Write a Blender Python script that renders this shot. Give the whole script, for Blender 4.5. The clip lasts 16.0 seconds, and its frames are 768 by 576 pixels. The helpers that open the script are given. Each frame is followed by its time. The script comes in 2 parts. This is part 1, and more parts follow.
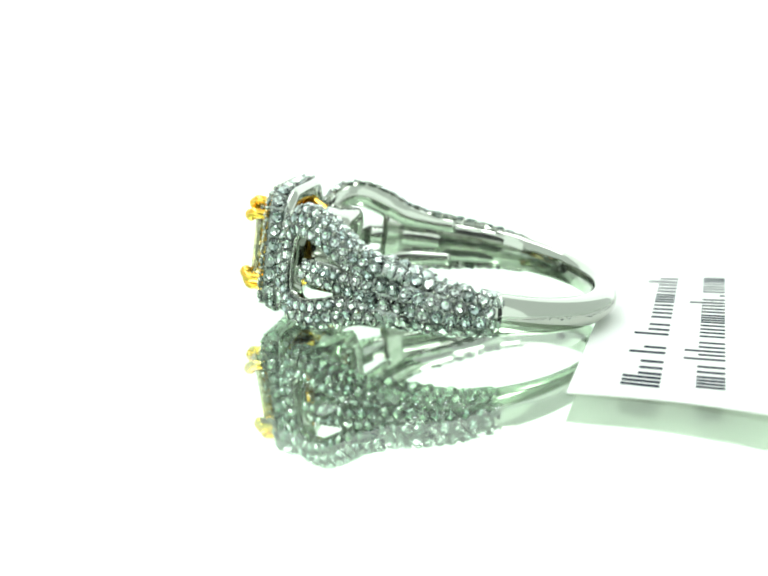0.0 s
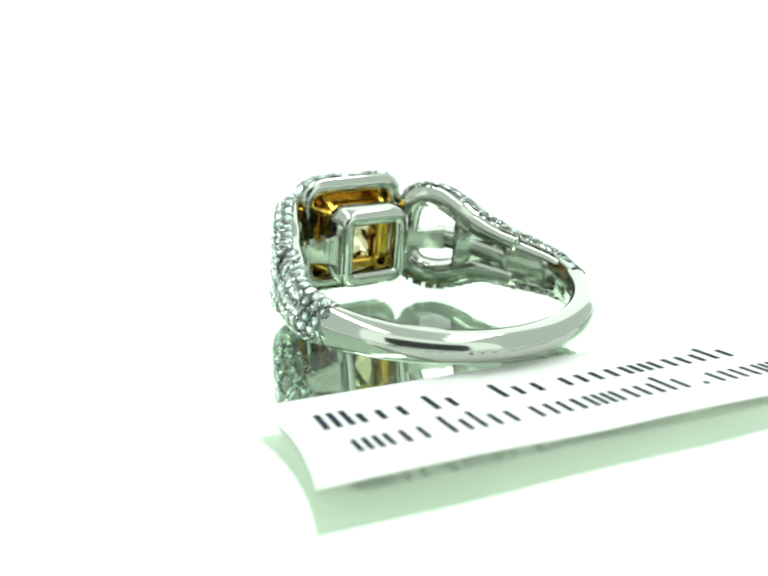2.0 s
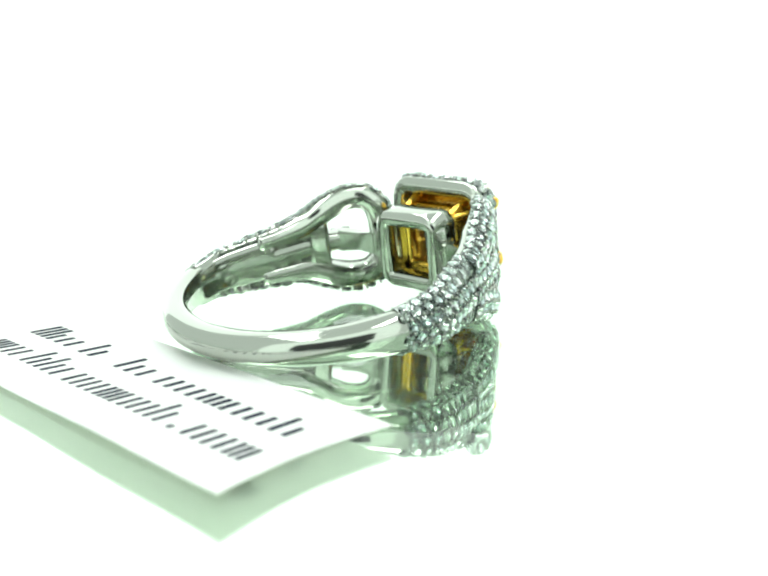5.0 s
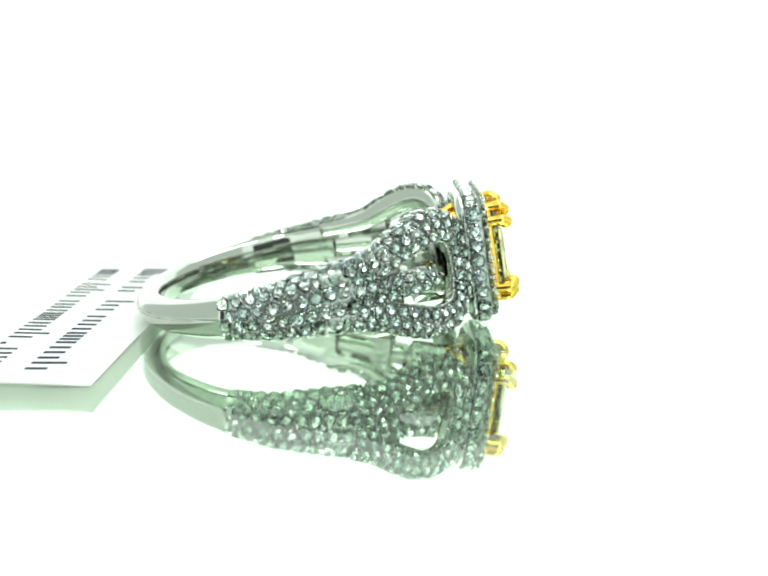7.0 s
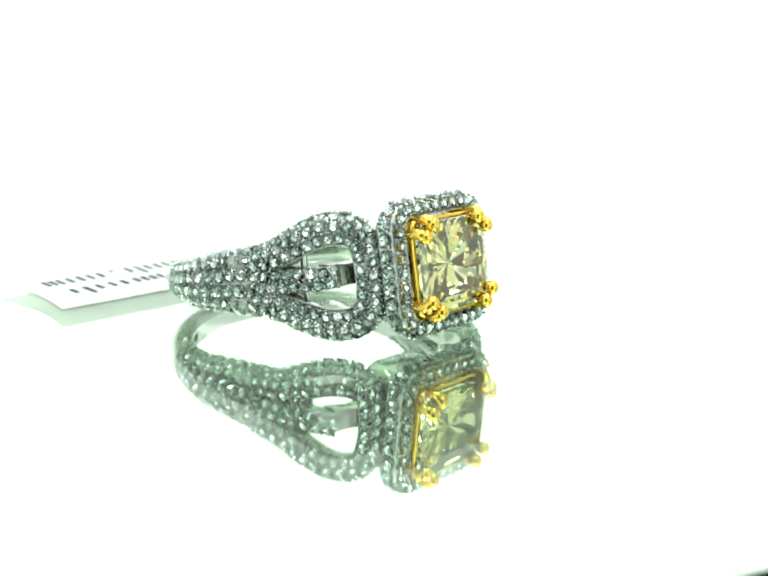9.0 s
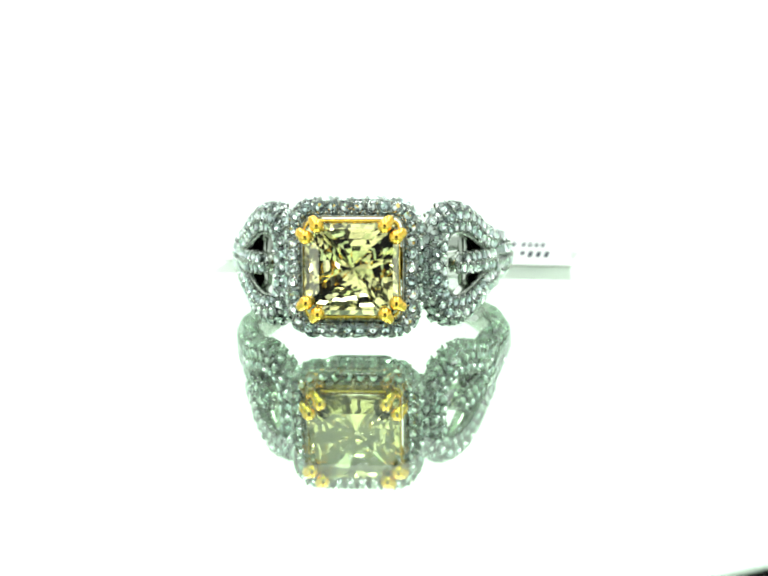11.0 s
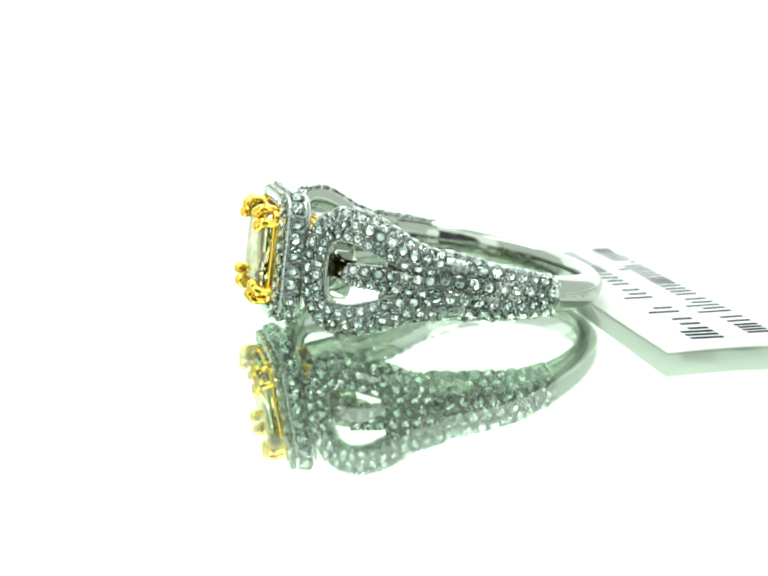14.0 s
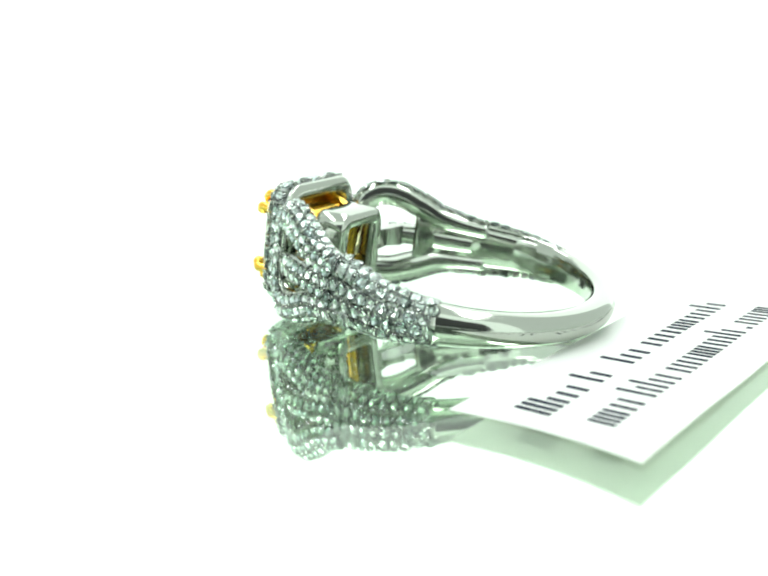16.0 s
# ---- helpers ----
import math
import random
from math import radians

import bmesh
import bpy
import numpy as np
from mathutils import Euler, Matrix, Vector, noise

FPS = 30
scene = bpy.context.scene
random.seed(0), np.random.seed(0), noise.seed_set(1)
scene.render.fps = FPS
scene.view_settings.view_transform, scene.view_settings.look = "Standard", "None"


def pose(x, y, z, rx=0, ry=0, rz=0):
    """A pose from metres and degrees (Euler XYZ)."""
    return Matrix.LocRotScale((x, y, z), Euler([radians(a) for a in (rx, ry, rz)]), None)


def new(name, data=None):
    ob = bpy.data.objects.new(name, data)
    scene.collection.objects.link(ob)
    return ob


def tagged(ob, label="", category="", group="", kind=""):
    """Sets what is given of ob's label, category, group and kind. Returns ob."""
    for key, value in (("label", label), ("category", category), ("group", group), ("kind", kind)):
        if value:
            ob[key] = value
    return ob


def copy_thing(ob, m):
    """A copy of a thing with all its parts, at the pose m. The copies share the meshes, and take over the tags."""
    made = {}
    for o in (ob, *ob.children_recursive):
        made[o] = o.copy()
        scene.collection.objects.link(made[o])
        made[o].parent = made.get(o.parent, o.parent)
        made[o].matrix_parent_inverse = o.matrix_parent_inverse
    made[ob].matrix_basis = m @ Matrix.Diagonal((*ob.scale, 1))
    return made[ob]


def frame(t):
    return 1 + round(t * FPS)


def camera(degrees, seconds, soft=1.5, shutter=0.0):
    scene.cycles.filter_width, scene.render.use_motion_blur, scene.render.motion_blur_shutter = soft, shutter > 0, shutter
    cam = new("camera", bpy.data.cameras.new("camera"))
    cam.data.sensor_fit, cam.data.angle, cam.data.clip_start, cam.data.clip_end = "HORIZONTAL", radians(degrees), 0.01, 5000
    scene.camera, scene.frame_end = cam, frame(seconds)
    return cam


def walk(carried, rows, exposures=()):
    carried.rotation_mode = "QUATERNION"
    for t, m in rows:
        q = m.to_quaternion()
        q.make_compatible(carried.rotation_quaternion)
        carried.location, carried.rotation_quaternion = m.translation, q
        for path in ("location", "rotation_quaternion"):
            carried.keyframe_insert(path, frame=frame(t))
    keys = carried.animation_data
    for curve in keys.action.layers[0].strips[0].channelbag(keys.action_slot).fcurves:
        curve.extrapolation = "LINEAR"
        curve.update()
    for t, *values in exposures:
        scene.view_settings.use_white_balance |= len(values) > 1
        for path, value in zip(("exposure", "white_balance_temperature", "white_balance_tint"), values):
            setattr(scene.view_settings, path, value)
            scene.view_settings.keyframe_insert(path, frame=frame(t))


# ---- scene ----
U = 0.0676                      # one fitted length in metres
SPEED = -23.70                  # degrees a second, clockwise from above
GLASS_TOP = -0.0315             # fitted height of the mirror's top

cam = camera(39.4, 16.0, soft=2.0)
cam.data.dof.use_dof = True
cam.data.dof.focus_distance = 0.93 * U
cam.data.dof.aperture_fstop = 62
EYE = pose(0, -1.0 * U, (0.2379 - GLASS_TOP) * U, 90 - 13.90, 0, -0.380) @ pose(0, 0, 0, 0, 0, -0.68)
walk(cam, [(0.0, EYE), (16.0, EYE)])

# ---- light ----
world = bpy.data.worlds.new("world")
world.use_nodes = True
scene.world = world
world.node_tree.nodes["Background"].inputs[0].default_value = (0.93, 1.0, 0.97, 1)
world.node_tree.nodes["Background"].inputs[1].default_value = 0.3


# ---- materials ----
def material(name):
    m = bpy.data.materials.new(name)
    m.use_nodes = True
    return m, m.node_tree.nodes, m.node_tree.links


def principled(name, color, rough=0.5, metal=0.0, grain=0.0, grain_scale=2000.0, bump=0.0, bump_scale=4000.0, **more):
    m, nodes, links = material(name)
    b = nodes["Principled BSDF"]
    b.inputs["Base Color"].default_value = (*color, 1)
    b.inputs["Roughness"].default_value = rough
    b.inputs["Metallic"].default_value = metal
    for key, value in more.items():
        b.inputs[key.replace("_", " ")].default_value = value
    coord = nodes.new("ShaderNodeTexCoord")
    if grain:
        tex = nodes.new("ShaderNodeTexNoise")
        tex.inputs["Scale"].default_value = grain_scale
        tex.inputs["Detail"].default_value = 6
        links.new(coord.outputs["Object"], tex.inputs["Vector"])
        ramp = nodes.new("ShaderNodeMapRange")
        ramp.inputs["To Min"].default_value = max(0.0, rough - grain)
        ramp.inputs["To Max"].default_value = rough + grain
        links.new(tex.outputs["Fac"], ramp.inputs["Value"])
        links.new(ramp.outputs["Result"], b.inputs["Roughness"])
    if bump:
        tex = nodes.new("ShaderNodeTexNoise")
        tex.inputs["Scale"].default_value = bump_scale
        tex.inputs["Detail"].default_value = 3
        links.new(coord.outputs["Object"], tex.inputs["Vector"])
        bmp = nodes.new("ShaderNodeBump")
        bmp.inputs["Strength"].default_value = bump
        bmp.inputs["Distance"].default_value = 0.00005
        links.new(tex.outputs["Fac"], bmp.inputs["Height"])
        links.new(bmp.outputs["Normal"], b.inputs["Normal"])
    return m


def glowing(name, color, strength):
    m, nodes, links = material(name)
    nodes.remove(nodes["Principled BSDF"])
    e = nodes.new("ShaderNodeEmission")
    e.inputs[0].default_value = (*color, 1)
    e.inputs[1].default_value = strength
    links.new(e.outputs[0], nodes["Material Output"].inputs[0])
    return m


def gem(name, color, ior, rough=0.0):
    m, nodes, links = material(name)
    nodes.remove(nodes["Principled BSDF"])
    g = nodes.new("ShaderNodeBsdfGlass")
    g.inputs["Color"].default_value = (*color, 1)
    g.inputs["IOR"].default_value = ior
    g.inputs["Roughness"].default_value = rough
    links.new(g.outputs[0], nodes["Material Output"].inputs[0])
    return m


WHITE_GOLD = principled("white_gold", (0.465, 0.495, 0.44), 0.09, 1.0, grain=0.03, grain_scale=900, bump=0.05, bump_scale=1500)
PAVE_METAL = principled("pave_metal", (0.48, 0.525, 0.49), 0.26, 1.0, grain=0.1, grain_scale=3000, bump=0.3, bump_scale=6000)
YELLOW_GOLD = principled("yellow_gold", (0.95, 0.61, 0.10), 0.14, 1.0, grain=0.06, grain_scale=1500)
MARK_METAL = principled("stamped_metal", (0.10, 0.11, 0.10), 0.5, 1.0)
DIAMOND = gem("diamond", (0.95, 0.99, 0.975), 1.75)
YELLOW_DIAMOND = gem("yellow_diamond", (1.0, 0.985, 0.80), 2.4)
MIRROR_GLASS = gem("mirror_glass", (0.962, 0.99, 0.962), 1.22)
SILVERING = principled("silvering", (0.86, 0.93, 0.855), 0.03, 1.0)
PAPER = principled("tag_paper", (0.90, 0.91, 0.90), 0.6, 0.0, bump=0.15, bump_scale=2500)


def hazed(m, color, share):
    """Mixes pale diffuse colour into a mirror, a painted veil that lifts its reflections."""
    nodes, links = m.node_tree.nodes, m.node_tree.links
    d = nodes.new("ShaderNodeBsdfDiffuse")
    d.inputs["Color"].default_value = (*color, 1)
    tex = nodes.new("ShaderNodeTexNoise")
    tex.inputs["Scale"].default_value = 160
    tex.inputs["Detail"].default_value = 5
    links.new(nodes.new("ShaderNodeTexCoord").outputs["Object"], tex.inputs["Vector"])
    spread = nodes.new("ShaderNodeMapRange")
    spread.inputs["To Min"].default_value = share * 0.7
    spread.inputs["To Max"].default_value = share * 1.3
    links.new(tex.outputs["Fac"], spread.inputs["Value"])
    mix = nodes.new("ShaderNodeMixShader")
    links.new(spread.outputs["Result"], mix.inputs[0])
    links.new(nodes["Principled BSDF"].outputs[0], mix.inputs[1])
    links.new(d.outputs[0], mix.inputs[2])
    links.new(mix.outputs[0], nodes["Material Output"].inputs[0])


hazed(SILVERING, (0.72, 0.80, 0.68), 0.03)


def let_light_through(m, color, share):
    nodes, links = m.node_tree.nodes, m.node_tree.links
    t = nodes.new("ShaderNodeBsdfTranslucent")
    t.inputs["Color"].default_value = (*color, 1)
    mix = nodes.new("ShaderNodeMixShader")
    mix.inputs[0].default_value = share
    links.new(nodes["Principled BSDF"].outputs[0], mix.inputs[1])
    links.new(t.outputs[0], mix.inputs[2])
    links.new(mix.outputs[0], nodes["Material Output"].inputs[0])


let_light_through(PAPER, (0.95, 0.96, 0.91), 0.45)
INK = principled("ink", (0.008, 0.012, 0.028), 0.6, Specular_IOR_Level=0.1)
BLACK_PLASTIC = principled("black_plastic", (0.015, 0.015, 0.017), 0.4, grain=0.1)
TABLE_PAINT = principled("table_paint", (0.82, 0.84, 0.82), 0.5, grain=0.1, grain_scale=60)
# tent fabric: the light on it is put in as emission, set wall by wall
TENT_GLOW = glowing("glowing_back_fabric", (0.89, 1.0, 0.94), 2.0)
TENT_FACE = glowing("glowing_front_fabric", (0.88, 1.0, 0.93), 1.8)
TENT_SIDE = glowing("glowing_side_fabric", (0.88, 1.0, 0.93), 1.0)
TENT_TOP = glowing("glowing_tent_top", (0.88, 1.0, 0.93), 1.0)
LED = glowing("led_strip", (0.95, 1.0, 0.98), 11.0)
# for an added, unseen panel that gives the metal something dark to reflect
TENT_FRONT = principled("dark_front", (0.05, 0.052, 0.05), 0.9, grain=0.05)


# ---- mesh helpers (in fitted lengths; scaled to metres when linked) ----
def part(name, bm, mat, parent, label="", smooth=False, scale=U):
    me = bpy.data.meshes.new(name)
    if scale != 1:
        bmesh.ops.scale(bm, vec=(scale,) * 3, verts=bm.verts)
    bmesh.ops.recalc_face_normals(bm, faces=bm.faces)
    bm.to_mesh(me)
    bm.free()
    me.materials.append(mat)
    if smooth:
        me.shade_smooth()
    ob = new(name, me)
    ob.parent = parent
    if label:
        tagged(ob, label)
    return ob


def loft(bm, rings, closed=False):
    """Skin a list of equal loops of points; capped unless closed."""
    vs = [[bm.verts.new(p) for p in ring] for ring in rings]
    n = len(vs[0])
    steps = len(vs) if closed else len(vs) - 1
    for i in range(steps):
        a, b = vs[i], vs[(i + 1) % len(vs)]
        for j in range(n):
            bm.faces.new((a[j], a[(j + 1) % n], b[(j + 1) % n], b[j]))
    if not closed:
        bm.faces.new(vs[0][::-1])
        bm.faces.new(vs[-1])


def catmull(pts, n):
    """n points along a smooth curve through pts."""
    pts = [Vector(p) for p in pts]
    ext = [2 * pts[0] - pts[1]] + pts + [2 * pts[-1] - pts[-2]]
    out = []
    for k in range(n):
        f = k / (n - 1) * (len(pts) - 1)
        i = min(int(f), len(pts) - 2)
        t = f - i
        p0, p1, p2, p3 = ext[i:i + 4]
        out.append(0.5 * ((2 * p1) + (p2 - p0) * t + (2 * p0 - 5 * p1 + 4 * p2 - p3) * t * t + (3 * p1 - p0 - 3 * p2 + p3) * t ** 3))
    return out


def even(pts, n):
    """The same polyline with n points at equal steps."""
    d = [0.0]
    for a, b in zip(pts, pts[1:]):
        d.append(d[-1] + (b - a).length)
    out = []
    for k in range(n):
        s = d[-1] * k / (n - 1)
        i = max(0, min(len(d) - 2, int(np.searchsorted(d, s)) - 1))
        t = (s - d[i]) / max(1e-9, d[i + 1] - d[i])
        out.append(pts[i].lerp(pts[i + 1], min(1, max(0, t))))
    return out


def dome(width, thick, crown, low=None, inner=1.0):
    """Cross-section (across, outward): flat inside, rounded outside. Outward 0 is the top of the crown; low: the crown on the near side."""
    w, t = width / 2, thick
    out = [(-w * 0.8 * inner, -t), (-w * inner, -t + 0.15 * t)]
    for a in range(0, 181, 20):
        r = min(low if low and a < 90 else crown, w)
        out.append((-w * math.cos(radians(a)), -r + r * math.sin(radians(a))))
    return out + [(w * inner, -t + 0.15 * t), (w * 0.8 * inner, -t)]


def wire(bm, pts, radius, sides=8):
    rings = []
    for i, p in enumerate(pts):
        t = (pts[min(i + 1, len(pts) - 1)] - pts[max(i - 1, 0)]).normalized()
        a = t.orthogonal().normalized() if i == 0 else (a - t * a.dot(t)).normalized()
        b = t.cross(a)
        rad = radius(i / (len(pts) - 1)) if callable(radius) else radius
        rings.append([p + rad * (a * math.cos(k * math.tau / sides) + b * math.sin(k * math.tau / sides)) for k in range(sides)])
    loft(bm, rings)


def ball(bm, p, r, u=8, v=6):
    bmesh.ops.create_uvsphere(bm, u_segments=u, v_segments=v, radius=r, matrix=Matrix.Translation(p))


def rounded_square(half, corner, n=6):
    """Points (y, z) round a square with rounded corners."""
    out = []
    for k, (cy, cz) in enumerate(((1, 1), (-1, 1), (-1, -1), (1, -1))):
        for j in range(n + 1):
            a = radians(90 * k + 90 * j / n)
            out.append(Vector((cy * (half - corner) + corner * math.cos(a), cz * (half - corner) + corner * math.sin(a))))
    return out


# ---- the turntable's motion ----
def turned(base):
    """Rows of a thing that rides on the turning mirror."""
    return [(k * 0.25, pose(0, 0, 0, 0, 0, SPEED * k * 0.25) @ base) for k in range(65)]


# ---- structure ----
def slab(bm, x0, x1, y0, y1, z0, z1):
    r = bmesh.ops.create_cube(bm, size=1, matrix=Matrix.LocRotScale(((x0 + x1) / 2, (y0 + y1) / 2, (z0 + z1) / 2), None, (x1 - x0, y1 - y0, z1 - z0)))
    return r["verts"]


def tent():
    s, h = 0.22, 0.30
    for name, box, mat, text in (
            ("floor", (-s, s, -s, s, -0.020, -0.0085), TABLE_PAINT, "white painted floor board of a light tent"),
            ("wall_back", (-s, s, s, s + 0.003, -0.02, h), TENT_GLOW, "white fabric back wall of a light tent, glowing by itself"),
            ("wall_left", (-s - 0.003, -s, -s, s, -0.02, h), TENT_SIDE, "white fabric side wall of a light tent, glowing by itself"),
            ("wall_right", (s, s + 0.003, -s, s, -0.02, h), TENT_SIDE, "white fabric side wall of a light tent, glowing by itself"),
            ("wall_front_left", (-s, -0.09, -s - 0.003, -s, -0.02, h), TENT_FACE, "unseen glowing white fabric beside the tent's opening"),
            ("wall_front_right", (0.09, s, -s - 0.003, -s, -0.02, h), TENT_FACE, "unseen glowing white fabric beside the tent's opening"),
            ("wall_front_top", (-0.09, 0.09, -s - 0.003, -s, 0.15, h), TENT_FACE, "unseen glowing white fabric above the tent's opening"),
            ("curtain", (-0.13, 0.13, -s - 0.012, -s - 0.006, -0.02, 0.20), TENT_FRONT, "unseen dark panel added behind the tent's opening for reflections"),
            ("ceiling", (-s, s, -s, s, h, h + 0.003), TENT_TOP, "white fabric ceiling of a light tent, glowing by itself")):
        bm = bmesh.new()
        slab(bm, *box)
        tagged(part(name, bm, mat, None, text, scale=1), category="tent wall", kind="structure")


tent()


def led_strip():
    root = tagged(new("led_light_bar"), "long white lit lamp bar under the tent ceiling", "lamp", "lamp bars of the light tent")
    bm = bmesh.new()
    slab(bm, -0.027, 0.027, -0.17, 0.19, -0.004, 0.0)
    part("housing", bm, TABLE_PAINT, root, "white lamp housing", scale=1)
    bm = bmesh.new()
    slab(bm, -0.024, 0.024, -0.167, 0.187, -0.0055, -0.0042)
    part("diffuser", bm, LED, root, "glowing white diffuser", scale=1)
    return root


first_bar = led_strip()
first_bar.matrix_basis = pose(-0.10, 0, 0.30)
copy_thing(first_bar, pose(0.10, 0, 0.30))


# ---- the round mirror ----
GLASS_T = 0.00150


def mirror():
    root = tagged(new("round_mirror"), "small round glass mirror turning on a white turntable", "mirror")
    bm = bmesh.new()
    r, n = 0.5590 * U, 160
    prof = [(r - 0.0003, 0.0), (r - 0.0001, -0.0001), (r, -0.0003), (r, -GLASS_T)]
    rings = [[Vector((q * math.cos(k * math.tau / n), q * math.sin(k * math.tau / n), z)) for k in range(n)] for q, z in prof]
    loft(bm, rings)
    part("glass_plate", bm, MIRROR_GLASS, root, scale=1).visible_shadow = False
    bm = bmesh.new()
    rings = [[Vector((q * math.cos(k * math.tau / n), q * math.sin(k * math.tau / n), z)) for k in range(n)]
             for q, z in ((r - 0.0005, -GLASS_T - 0.00002), (r - 0.0005, -GLASS_T - 0.0002))]
    loft(bm, rings)
    part("silver_backing", bm, SILVERING, root, "silvered mirror backing", scale=1)
    bm = bmesh.new()
    rings = [[Vector((q * math.cos(k * math.tau / n), q * math.sin(k * math.tau / n), z)) for k in range(n)]
             for q, z in ((r - 0.001, -GLASS_T - 0.00022), (r - 0.001, -0.0085))]
    loft(bm, rings)
    part("turntable_plate", bm, TABLE_PAINT, root, "white plastic turntable plate under the glass", scale=1)
    return root


MIRROR_BASE = pose(0.0143 * U, 0, 0)
mirror_thing = mirror()

# ---- the ring ----
R_OUT, SHANK_X = 0.1465, -0.0095
SHOULDER = [(-0.060, 0.1385), (-0.020, 0.1435), (0.010, 0.1370), (0.042, 0.1272), (0.080, 0.1148), (0.110, 0.0998), (0.133, 0.0832), (0.1535, 0.0645)]
SH_PTS = even(catmull([(*p, 0) for p in SHOULDER], 120), 120)
SH_LEN = sum((b - a).length for a, b in zip(SH_PTS, SH_PTS[1:]))


def shoulder_at(l, v, side):
    """Place, way along and outward normal on the shoulder's outer surface, l along it and v across."""
    f = min(max(l / SH_LEN, 0), 1) * 118.999
    i = int(f)
    a, b = SH_PTS[i], SH_PTS[i + 1]
    p = a.lerp(b, f - i)
    if l > SH_LEN:
        p = p + (b - a).normalized() * (l - SH_LEN)
    t = (SH_PTS[min(i + 4, 119)] - SH_PTS[max(i - 4, 0)]).normalized()
    nrm = Vector((-t.y, t.x, 0))
    if nrm.dot(p) < 0:
        nrm = -nrm
    return Vector((p.x, side * p.y, v)), Vector((t.x, side * t.y, 0)), Vector((nrm.x, side * nrm.y, 0))


LOOP = [(0.085, 0.0175, 0.0172), (0.108, 0.0190, 0.0186), (0.138, 0.0232, 0.0250), (0.160, 0.0320, 0.0270),
        (0.185, 0.0404, 0.0274), (0.208, 0.0402, 0.0268), (0.2215, 0.0305, 0.0262), (0.2258, 0.0150, 0.0258), (0.2266, 0.0, 0.0258)]
BAND = [(-0.004, 0.0, 0.0385), (0.030, 0.0, 0.0425), (0.065, 0.0, 0.0490), (0.108, 0.0, 0.0590), (0.116, 0.0, 0.0600)]
TONGUE = [(0.085, 0.0, 0.0202), (0.13, 0.0, 0.0222), (0.174, 0.0, 0.0212), (0.189, 0.0, 0.0188), (0.197, 0.0, 0.0110)]
THICK = 0.0210
SEAT = 0.0020                   # how far the metal lies below the stones' girdles
LINING = [(0.0, 0.0, 0.0330), (0.065, 0.0, 0.0430), (0.105, 0.0, 0.0480), (0.126, 0.0, 0.0500), (0.148, 0.0, 0.0560), (0.164, 0.0, 0.0590)]


def strip_frames(track, n):
    """Even stations (l, v, width, dl, dv) along a strip laid on the shoulder."""
    st = even(catmull(track, n * 3), n)
    out = []
    for i, p in enumerate(st):
        d = st[min(i + 1, n - 1)] - st[max(i - 1, 0)]
        d = Vector((d.x, d.y)).normalized()
        out.append((p.x, p.y, p.z, d.x, d.y))
    return out


def strip_mesh(frames, side, thick, crown, sink=0.0, low=None):
    bm = bmesh.new()
    rings = []
    for l, v, w, dl, dv in frames:
        ring = []
        deep = sink(l) if callable(sink) else sink
        for a, o in dome(w, thick, crown, low, 0.80):
            p, t, nrm = shoulder_at(l - dv * a, v + dl * a, side)
            ring.append(p + nrm * (o * (1 - 0.22 * min(1, max(0, (l - 0.16) / 0.04))) - deep))
        rings.append(ring)
    loft(bm, rings)
    return bm


def polish_inside(ob):
    """The inner faces of a strip are polished."""
    ob.data.materials.append(WHITE_GOLD)
    n = len(dome(1, 1, 1))
    for f in ob.data.polygons:
        if f.index % n in (0, 1, n - 3, n - 2, n - 1):
            f.material_index = 1


# one brilliant-cut stone, unit radius, girdle at z = 0, table up; its pavilion turns the light back
STONE_R = 0.0058


def pavilion():
    m = principled("set_stone_pavilion", (0.9, 0.93, 0.94), 0.02, 1.0)
    nodes, links = m.node_tree.nodes, m.node_tree.links
    info = nodes.new("ShaderNodeObjectInfo")
    ramp = nodes.new("ShaderNodeValToRGB")
    ramp.color_ramp.elements[0].color = (0.50, 0.54, 0.53, 1)
    ramp.color_ramp.elements[1].color = (0.97, 0.98, 0.99, 1)
    for at, color in ((0.3, (0.72, 0.78, 0.79, 1)), (0.55, (0.84, 0.86, 0.84, 1)), (0.75, (0.94, 0.91, 0.90, 1))):
        ramp.color_ramp.elements.new(at).color = color
    links.new(info.outputs["Random"], ramp.inputs["Fac"])
    links.new(ramp.outputs["Color"], nodes["Principled BSDF"].inputs["Base Color"])
    return m


STONE_BACK = pavilion()


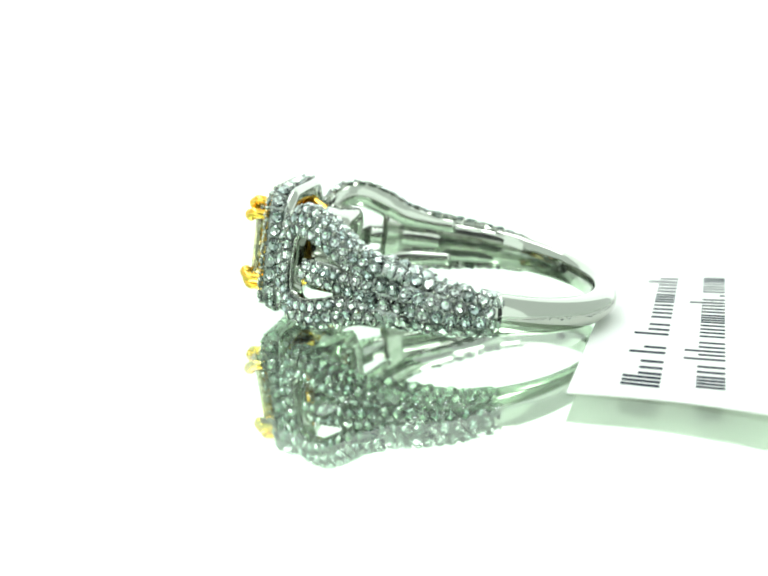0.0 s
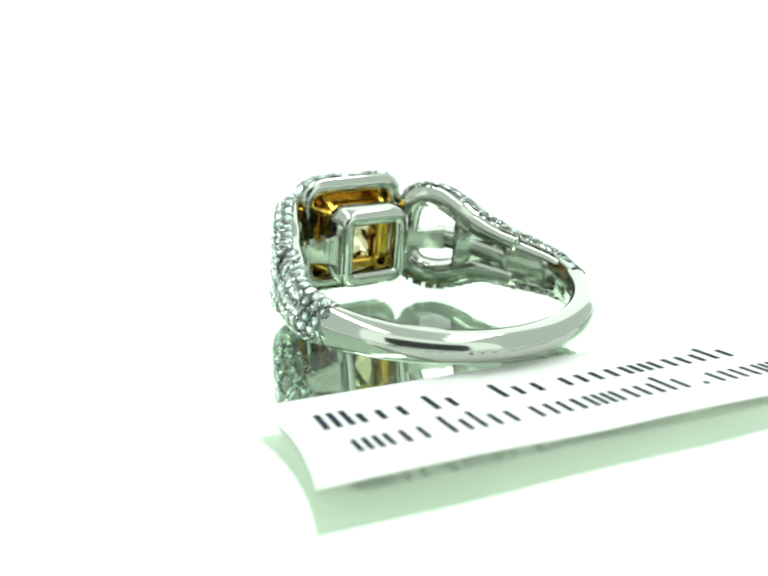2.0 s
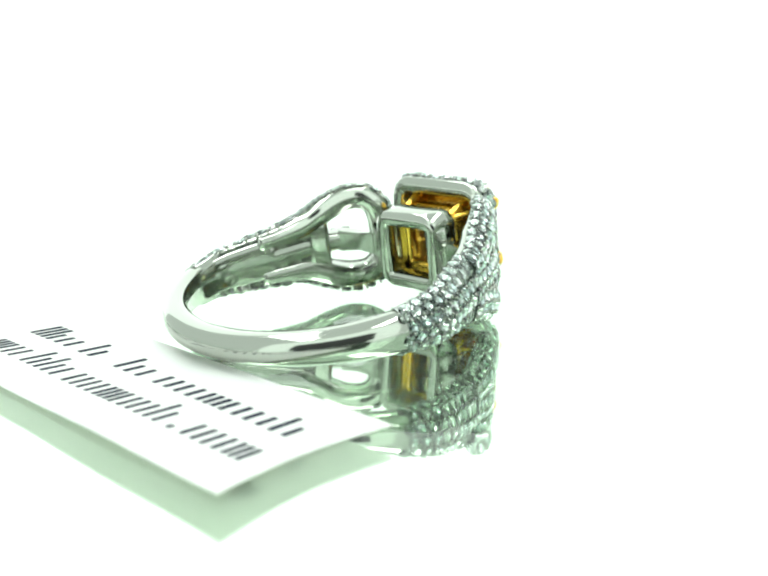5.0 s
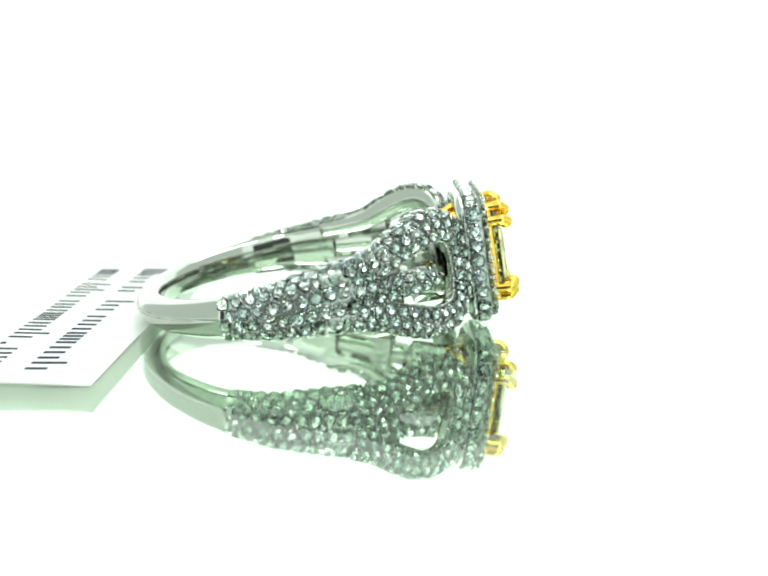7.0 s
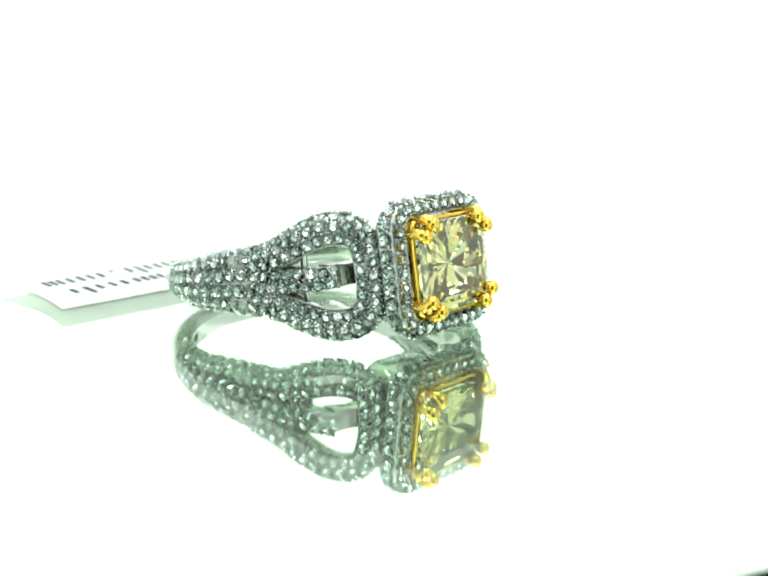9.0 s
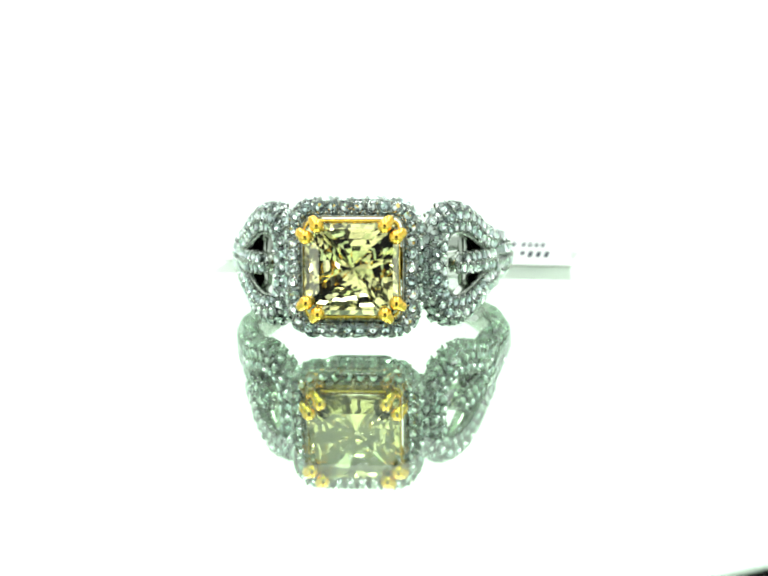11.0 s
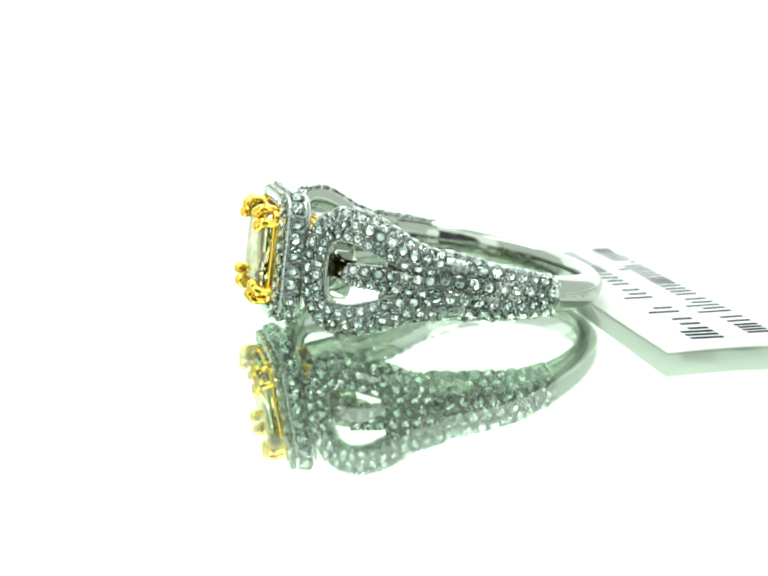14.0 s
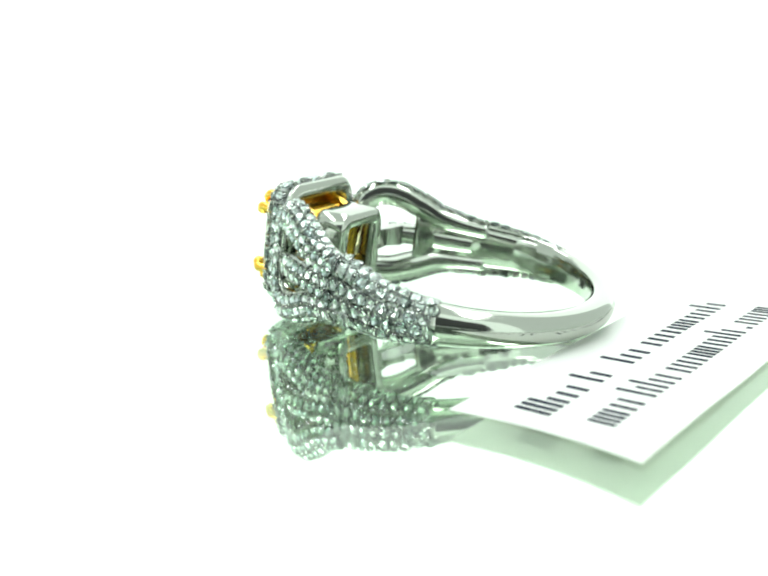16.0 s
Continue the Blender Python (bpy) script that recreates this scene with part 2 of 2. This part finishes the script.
def stone_mesh(name, mat, radius):
    bm = bmesh.new()
    n = 8

    def loop_of(r, z, shift=0.0, count=n):
        return [bm.verts.new((r * math.cos((k + shift) * math.tau / count), r * math.sin((k + shift) * math.tau / count), z)) for k in range(count)]
    tv, gv, lv = loop_of(0.56, 0.34, 0.5), loop_of(1.0, 0.05), loop_of(1.0, -0.03)
    mv = loop_of(0.55, -0.20, 0.5)
    cu = bm.verts.new((0, 0, -0.34))
    bm.faces.new(tv)
    for k in range(n):
        j = (k + 1) % n
        bm.faces.new((gv[k], gv[j], tv[k]))
        bm.faces.new((gv[j], tv[j], tv[k]))
        bm.faces.new((lv[k], lv[j], gv[j], gv[k]))
        bm.faces.new((lv[j], lv[k], mv[k]))
        bm.faces.new((lv[j], mv[k], mv[j]))
        bm.faces.new((mv[j], mv[k], cu))
    bmesh.ops.scale(bm, vec=(radius * U,) * 3, verts=bm.verts)
    bmesh.ops.recalc_face_normals(bm, faces=bm.faces)
    me = bpy.data.meshes.new(name)
    bm.to_mesh(me)
    bm.free()
    me.materials.append(mat)
    me.materials.append(STONE_BACK)
    for f in me.polygons:
        if f.center.z < -0.05 * radius * U:
            f.material_index = 1
    return me


STONE = stone_mesh("pave_stone", DIAMOND, STONE_R)
STONE_LARGE = stone_mesh("pave_stone", DIAMOND, STONE_R * 1.2)


def set_stone(p, nrm, parent, mesh=STONE, lift=0.0003):
    ob = new("pave_stone", mesh)
    ob.parent = parent
    turn = nrm.to_track_quat("Z", "Y").to_matrix().to_4x4() @ pose(0, 0, 0, random.uniform(-10, 10), random.uniform(-10, 10), random.uniform(0, 45))
    ob.matrix_basis = Matrix.Translation((p + nrm * lift) * U) @ turn
    return ob


def bead(bm, p, tip, r=0.0015):
    """A raised grain of metal that holds a stone."""
    turn = tip.to_track_quat("Z", "Y").to_matrix().to_4x4()
    bmesh.ops.create_uvsphere(bm, u_segments=6, v_segments=4, radius=r, matrix=Matrix.Translation(p) @ turn @ Matrix.Diagonal((1, 1, 1.9, 1)))


def rows_of_stones(track, side, parent, beads, rows, crown, least, low=None, step=0.0113, margin=0.005, first=-1.0, large=9.0):
    """Stones in rows along a strip; beads of metal between them. rows: for a width, the places across, as parts of the half width."""
    dense = strip_frames(track, 400)
    d, last = 0.0, None
    spots = []
    for f in dense:
        here = Vector((f[0], f[1]))
        if last is not None:
            d += (here - last).length
        last = here
        spots.append((d, f))
    n = max(2, int((d - 2 * margin) / step))
    for k in range(n + 1):
        for r, across in enumerate(rows):
            at = margin + (d - 2 * margin) * (k + (0.5 if r % 2 else 0.0)) / n
            if at > d - margin * 0.5:
                continue
            f = min(spots, key=lambda q: abs(q[0] - at))[1]
            l, v, w, dl, dv = f
            if w < least[r] or l < first:
                continue
            if len(rows) == 2 and w < least[1]:
                across = 0.0
            ang = math.acos(max(-1, min(1, across)))
            a = across * w / 2
            rr = min(low if low and across < 0 else crown, w / 2)
            o = -rr + rr * math.sin(ang)
            p, t, nrm = shoulder_at(l - dv * a, v + dl * a, side)
            cross = (Vector((0, 0, 1)) * dl - t * dv).normalized()
            tip = (nrm * math.sin(ang) / rr + cross * across / (w / 2)).normalized()
            deep = 0.0024 * max(0.0, 1 - l / 0.035)
            set_stone(p + nrm * o, tip, parent, STONE_LARGE if w > large else STONE, 0.0003 - deep)
            along = (t * dl + Vector((0, 0, dv))).normalized()
            over = tip.cross(along)
            for q in (-1, 1):
                bead(beads, p + nrm * o + along * step * 0.5 + over * q * STONE_R * 0.75 - tip * (0.0004 + deep), tip)


def ring():
    root = tagged(new("diamond_ring"), "white gold ring with square yellow diamond lying on the mirror", "ring")
    # shank
    bm = bmesh.new()
    rings = []
    for k in range(97):
        a = -82 + 164 * k / 96
        c, s = math.cos(radians(a)), math.sin(radians(a))
        f = min(1, abs(a) / 70.5)
        under = 0.007 if abs(a) > 70.6 else 0.0
        width = 0.0250 + 0.0110 * f ** 2
        thick = 0.0230 - 0.002 * f
        out = Vector((-c, s, 0))
        rings.append([Vector((SHANK_X, 0, 0)) + out * (R_OUT + o - under) + Vector((0, 0, q * (0.9 if under else 1))) for q, o in dome(width, thick - under, 0.0130)])
    loft(bm, rings)
    shank = part("shank", bm, WHITE_GOLD, root, "polished plain white gold shank", smooth=True)
    # purity mark on the inside
    mark = bpy.data.curves.new("purity_mark", "FONT")
    mark.body = "50"
    mark.size, mark.extrude, mark.align_x, mark.align_y = 0.0125 * U, 0.0003 * U, "CENTER", "CENTER"
    ob = new("purity_mark", mark)
    ob.parent = shank
    ob.data.materials.append(MARK_METAL)
    inward = Vector((math.cos(radians(43.0)), math.sin(radians(43.0)), 0))
    side_way = Vector((0, 0, 1)).cross(inward)
    place = Vector((SHANK_X, 0, 0)) - inward * (R_OUT - 0.0227)
    ob.matrix_basis = Matrix.Translation(place * U) @ Matrix((side_way, Vector((0, 0, 1)), inward)).transposed().to_4x4()
    tagged(ob, "stamped purity mark")
    for side in (1, -1):
        beads = bmesh.new()
        track = LOOP + [(l, -v, w) for l, v, w in LOOP[-2::-1]]
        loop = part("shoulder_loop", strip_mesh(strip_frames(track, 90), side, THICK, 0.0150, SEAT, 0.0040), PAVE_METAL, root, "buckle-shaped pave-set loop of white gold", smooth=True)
        polish_inside(loop)
        rows_of_stones(track, side, loop, beads, (0.22, -0.52, 0.80, 0.995), 0.0150, (0.0, 0.020, 0.0, 0.019), 0.0040, first=0.112)
        grain = bmesh.new()
        for f in strip_frames(track, 170):
            l, v, w, dl, dv = f
            if l > 0.130:
                a = -0.485 * w
                p, t, nrm = shoulder_at(l - dv * a, v + dl * a, side)
                ball(grain, p - nrm * 0.0034, 0.0013, 6, 4)
        tagged(part("milgrain", grain, WHITE_GOLD, loop, "fine beaded edge round the slot", smooth=True), kind="stuff")
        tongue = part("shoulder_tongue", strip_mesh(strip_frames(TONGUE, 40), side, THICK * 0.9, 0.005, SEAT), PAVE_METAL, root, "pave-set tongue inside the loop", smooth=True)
        polish_inside(tongue)
        part("shoulder_lining", strip_mesh(strip_frames(LINING, 30), side, 0.0075, 0.0020, lambda l: 0.0120 + 0.0025 * min(1, l / 0.04) - 0.0070 * max(0, min((l - 0.095) / 0.031, (0.143 - l) / 0.017))), WHITE_GOLD, root, "polished inner face of the shoulder", smooth=True)
        rows_of_stones(TONGUE, side, tongue, beads, (-0.46, 0.46), 0.005, (0.0, 0.0154), first=0.112)
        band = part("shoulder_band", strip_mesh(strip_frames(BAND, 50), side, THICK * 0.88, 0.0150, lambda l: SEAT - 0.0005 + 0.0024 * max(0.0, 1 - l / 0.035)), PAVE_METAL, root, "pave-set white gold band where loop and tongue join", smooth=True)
        polish_inside(band)
        rows_of_stones(BAND, side, band, beads, (-0.26, 0.26, 0.74, -0.74, -0.98, 0.98), 0.0150, (0.0,) * 6, step=0.0114, large=0.0475)
        part("end_rim", strip_mesh(strip_frames([(-0.0075, 0.0, 0.0380), (-0.0055, 0.0, 0.0384), (-0.0035, 0.0, 0.0388)], 4), side, THICK * 0.85, 0.0140, 0.0030), WHITE_GOLD, root, "narrow polished rim where the stones end", smooth=True)
        part("bead_setting", beads, WHITE_GOLD, root, "tiny bright metal beads between the stones", smooth=True)
    head(root)
    for ob in root.children:
        if ob.name.split(".")[0] in HEAD_PARTS:
            ob.location.y = HEAD_Y * U
    return root


HEAD_Z, HEAD_Y = 0.0, -0.0040
NARROW = 0.97
STONE_WIDE = 1.03               # the centre stone is a little wider than high
HEAD_PARTS = ("halo", "halo_bead_setting", "gallery_bezel", "centre_stone", "gold_rail", "gold_basket_wall", "claw_prong")


def frame_mesh(half, corner, profile):
    """A rounded square frame round the head's axis; profile: (x, inset)."""
    bm = bmesh.new()
    n = 7
    rings = []
    for k in range(4 * (n + 1)):
        ring_ = []
        for x, inset in profile:
            q = rounded_square(half - inset, max(corner - inset, 0.002), n)[k]
            ring_.append(Vector((x, q.x * NARROW, q.y + HEAD_Z)))
        rings.append(ring_)
    loft(bm, rings, closed=True)
    return bm


def head(root):
    # halo
    half, corner = 0.0592, 0.0245
    prof = [(0.150, 0.002), (0.148, 0.006), (0.148, 0.013), (0.150, 0.0155), (0.171, 0.0155), (0.1735, 0.0150), (0.1735, 0.0138), (0.1717, 0.0130), (0.1717, 0.008), (0.1705, 0.0040), (0.167, 0.0018), (0.1560, 0.0018), (0.1550, 0.0), (0.1530, 0.0), (0.1515, 0.0006)]
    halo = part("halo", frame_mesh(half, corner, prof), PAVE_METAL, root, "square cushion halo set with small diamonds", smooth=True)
    halo.data.materials.append(WHITE_GOLD)
    for f in halo.data.polygons:
        if f.center.x < 0.1535 * U:
            f.material_index = 1
    beads = bmesh.new()
    for inset, x, normal_x, count in ((0.0068, 0.1732, 1.0, 34), (0.0, 0.1615, 0.12, 31)):
        loop_pts = rounded_square(half - inset, corner - inset, 10)
        loop_pts = [Vector((p.x, p.y, 0)) for p in loop_pts]
        loop_pts.append(loop_pts[0])
        for k, p in enumerate(even(loop_pts, count + 1)[:-1]):
            q = even(loop_pts, count * 4 + 1)[k * 4 + 1]
            out = Vector((0, q.y - p.y, -(q.x - p.x))).normalized()
            if out.y * p.x + out.z * p.y < 0:
                out = -out
            tip = (Vector((normal_x, 0, 0)) + out * (1 - abs(normal_x) * 0.75)).normalized() if normal_x < 1 else (Vector((1, 0, 0)) + out * 0.18).normalized()
            set_stone(Vector((x, p.x * NARROW, p.y + HEAD_Z)), tip, halo, STONE_LARGE if inset == 0 else STONE)
            along = Vector((0, q.x - p.x, q.y - p.y)).normalized()
            over = tip.cross(along)
            for g in (-1, 1):
                bead(beads, Vector((x, p.x * NARROW, p.y + HEAD_Z)) + along * 0.0055 + over * g * 0.0045 - tip * 0.0004, tip)
    part("halo_bead_setting", beads, WHITE_GOLD, root, "tiny bright metal beads between the stones", smooth=True)
    # lower bezel cup
    prof = [(0.099, 0.004), (0.099, 0.012), (0.102, 0.0145), (0.130, 0.0145), (0.132, 0.008), (0.132, 0.001), (0.129, 0.0), (0.102, 0.0)]
    part("gallery_bezel", frame_mesh(0.0385, 0.0160, prof), WHITE_GOLD, root, "polished square white gold under-bezel", smooth=True)
    # bars from bezel to shoulders
    for sy in (1, -1):
        bm = bmesh.new()
        loft(bm, [[Vector((x + dx, sy * y, z + HEAD_Z)) for dx, z in ((-0.008, -h), (0.008, -h), (0.008, h), (-0.008, h))]
                  for x, y, h in ((0.114, 0.030, 0.0175), (0.115, 0.044, 0.0120), (0.113, 0.066, 0.0090), (0.106, 0.088, 0.0110))])
        bmesh.ops.bevel(bm, geom=bm.edges[:], offset=0.002, segments=2, affect="EDGES")
        part("gallery_bar", bm, WHITE_GOLD, root, "flat white gold bar from bezel to shoulder")
    # centre stone
    bm = bmesh.new()

    def square(x, half, cut):
        pts = []
        for sy, sz in ((1, 1), (-1, 1), (-1, -1), (1, -1)):
            a, b = (half, half - cut), (half - cut, half)
            pair = (a, b) if sy * sz > 0 else (b, a)
            pts += [Vector((x - 0.002, sy * p * STONE_WIDE, sz * q + HEAD_Z)) for p, q in pair]
        return pts
    loft(bm, [square(*s) for s in ((0.1920, 0.0265, 0.0080), (0.1902, 0.0345, 0.0080), (0.1882, 0.0385, 0.0065), (0.1862, 0.0395, 0.0060), (0.1830, 0.0395, 0.0060))])
    bm.faces.ensure_lookup_table()
    bmesh.ops.delete(bm, geom=[bm.faces[-1]], context="FACES_ONLY")
    # pavilion: each long side in four, kite facets in three tiers down to the culet
    corners = square(0.1830, 0.0395, 0.0060)
    rim = []
    for k in range(8):
        a, b = corners[k], corners[(k + 1) % 8]
        steps = 4 if (b - a).length > 0.02 else 1
        rim += [a.lerp(b, q / steps) for q in range(steps)]
    count = len(rim)
    tiers = [[bm.verts.new(p) for p in rim]]
    for depth, size, shift in ((0.1730, 0.74, 0.5), (0.1625, 0.43, 0.0)):
        tier = []
        for k in range(count):
            p = rim[k].lerp(rim[(k + 1) % count], shift)
            wave = 1 + 0.04 * math.cos(k * 2.6) + 0.05 * (k % 2)
            tier.append(bm.verts.new((depth - 0.002 + 0.0007 * math.sin(k * 1.9), p.y * size * wave, p.z * size * wave)))
        tiers.append(tier)
    culet = bm.verts.new((0.1460, 0, HEAD_Z))
    for k in range(count):
        j = (k + 1) % count
        for a, b, c in ((tiers[0][k], tiers[0][j], tiers[1][k]), (tiers[1][k], tiers[0][j], tiers[1][j]),
                        (tiers[1][k], tiers[1][j], tiers[2][j]), (tiers[1][k], tiers[2][j], tiers[2][k]), (tiers[2][k], tiers[2][j], culet)):
            bm.faces.new((a, b, c))
    bmesh.ops.remove_doubles(bm, verts=bm.verts, dist=1e-6)
    part("centre_stone", bm, YELLOW_DIAMOND, root, "square radiant-cut pale yellow diamond")
    # gold basket
    prof = [(0.1695, 0.0), (0.1695, 0.004), (0.1785, 0.004), (0.1800, 0.002), (0.1785, 0.0)]
    part("gold_rail", frame_mesh(0.0425, 0.008, prof), YELLOW_GOLD, root, "yellow gold rail under the stone", smooth=True)
    prof = [(0.174, 0.0005), (0.174, 0.0030), (0.130, 0.0150), (0.130, 0.0125)]
    part("gold_basket_wall", frame_mesh(0.0415, 0.008, prof), YELLOW_GOLD, root, "yellow gold wall of the basket", smooth=True)
    prof = [(0.128, 0.0), (0.128, 0.009), (0.134, 0.0105), (0.134, 0.0)]
    part("gold_rail", frame_mesh(0.0290, 0.007, prof), YELLOW_GOLD, root, "yellow gold base rail of the basket", smooth=True)
    for sy in (1, -1):
        for sz in (1, -1):
            for a, b in ((0.0415, 0.0310), (0.0310, 0.0415)):
                bm = bmesh.new()
                pts = catmull([(0.130, sy * 0.027, sz * 0.027), (0.158, sy * a * 0.93, sz * b * 0.93), (0.180, sy * a, sz * b), (0.1890, sy * a, sz * b), (0.1920, sy * a * 0.90, sz * b * 0.90)], 14)
                pts = [Vector((p.x, p.y * STONE_WIDE, p.z + HEAD_Z)) for p in pts]
                wire(bm, pts, lambda f: 0.0040 + 0.0012 * f)
                ball(bm, pts[-1], 0.0062, 12, 9)
                part("claw_prong", bm, YELLOW_GOLD, root, "rounded yellow gold claw", smooth=True)


ring_thing = ring()
HEAD_AZ = 167.0
A0 = radians(170.6)


def table_xy(h, s):
    """From the ring's own heading to the mirror's plane."""
    return h * math.cos(A0) + s * math.sin(A0), h * math.sin(A0) - s * math.cos(A0)


RING_BASE = pose(table_xy(-0.0713, 0.0059)[0] * U, table_xy(-0.0713, 0.0059)[1] * U, (0.0085 - GLASS_TOP) * U) @ pose(0, 0, 0, 0, 0, HEAD_AZ) @ pose(0, 0, 0, 0, -8.1, 0)


# ---- the tag ----
TAG_L, TAG_W, TAG_T = 0.434, 0.152, 0.0014


def tag_height(x, y):
    """Height of the paper's underside over the glass; y runs away from the ring."""
    return 0.0004 + 0.0016 * (y / TAG_W) ** 2 + 0.0012 * math.sin(2.2 * x / TAG_L * math.pi) ** 2 * (y / TAG_W)


def tag_skew(x, y):
    """The slip was cut wider at its far edge."""
    f, g = y / TAG_W, x / TAG_L
    return x + f * (-0.004 * g - 0.016 * (1 - g)) - 0.012 * (1 - f) * g


def tag():
    root = tagged(new("paper_tag"), "white paper tag with two printed lines lying on the mirror", "tag")
    bm = bmesh.new()
    nx, ny = 44, 14
    top, low = {}, {}
    for i in range(nx + 1):
        for j in range(ny + 1):
            x, y = TAG_L * i / nx, TAG_W * j / ny
            x += 0.008 * math.sin(math.pi * j / ny) * (1 if i == 0 else -1 if i == nx else 0)
            z = tag_height(x, y)
            x = tag_skew(x, y)
            top[i, j] = bm.verts.new((x, -y, z + TAG_T))
            low[i, j] = bm.verts.new((x, -y, z))
    for i in range(nx):
        for j in range(ny):
            bm.faces.new((top[i, j], top[i + 1, j], top[i + 1, j + 1], top[i, j + 1]))
            bm.faces.new((low[i, j], low[i, j + 1], low[i + 1, j + 1], low[i + 1, j]))
    for i in range(nx):
        bm.faces.new((low[i, 0], low[i + 1, 0], top[i + 1, 0], top[i, 0]))
        bm.faces.new((top[i, ny], top[i + 1, ny], low[i + 1, ny], low[i, ny]))
    for j in range(ny):
        bm.faces.new((top[0, j], top[0, j + 1], low[0, j + 1], low[0, j]))
        bm.faces.new((low[nx, j], low[nx, j + 1], top[nx, j + 1], top[nx, j]))
    part("paper", bm, PAPER, root)
    # the print, as plain bars: foot of the line, small and tall heights, start, pitch, and how many bars stand together (a, b, c; capitals are tall)
    for foot, small, tall, start, pitch, bars in ((0.0655, 0.018, 0.029, 0.0325, 0.0286, "CbaB BabbcbbB"), (0.1125, 0.021, 0.032, 0.0415, 0.0229, "cbaBBabbcbbB.bbc")):
        spots = []
        for k, kind in enumerate(bars):
            count = {"a": 1, "b": 2, "c": 3}.get(kind.lower(), 0)
            span = pitch * (0.52 if count == 2 else 0.66)
            for q in range(count):
                high = tall if kind.isupper() and (q == 0 or count == 3) else small
                spots.append((start + pitch * k + (span * q / (count - 1) if count > 1 else pitch * 0.1), pitch * 0.17, high))
            if kind == ".":
                spots.append((start + pitch * k + pitch * 0.3, pitch * 0.2, 0.005))
        for x, w, high in spots:
            bm = bmesh.new()
            corners = [(x, foot), (x + w, foot), (x + w, foot - high), (x, foot - high)]
            vs = [bm.verts.new((tag_skew(px, py), -py, tag_height(px, py) + TAG_T + dz)) for dz in (0.0001, 0.0005) for px, py in corners]
            for q in ((0, 1, 2, 3), (7, 6, 5, 4), (0, 4, 5, 1), (1, 5, 6, 2), (2, 6, 7, 3), (3, 7, 4, 0)):
                bm.faces.new([vs[i] for i in q])
            part("print_bar", bm, INK, root, "dark blue-black printed bar")
    return root


tag_thing = tag()
TAG_BASE = pose(table_xy(-0.178, -0.221)[0] * U, table_xy(-0.178, -0.221)[1] * U, 0.0, 0, 0, 0)
ux, uy = table_xy(-0.143, 0.99)
TAG_TURN = math.degrees(math.atan2(uy, ux))
TAG_BASE = TAG_BASE @ pose(0, 0, 0, 0, 0, TAG_TURN)


# ---- the camera that films, seen in the polished metal ----
def filming_camera():
    root = tagged(new("compact_camera"), "black compact camera standing before the mirror", "camera")
    bm = bmesh.new()
    slab(bm, -0.036, 0.036, -0.098, -0.076, 0.002, 0.046)
    bmesh.ops.bevel(bm, geom=bm.edges[:], offset=0.003, segments=3, affect="EDGES")
    part("camera_body", bm, BLACK_PLASTIC, root, scale=1)
    for x in (-0.026, 0.026):
        bm = bmesh.new()
        slab(bm, x - 0.004, x + 0.004, -0.095, -0.080, -0.0085, 0.0025)
        part("foot", bm, BLACK_PLASTIC, root, scale=1)


filming_camera()


def motions():
    walk(mirror_thing, turned(MIRROR_BASE))
    walk(ring_thing, turned(RING_BASE))
    walk(tag_thing, turned(TAG_BASE))


motions()
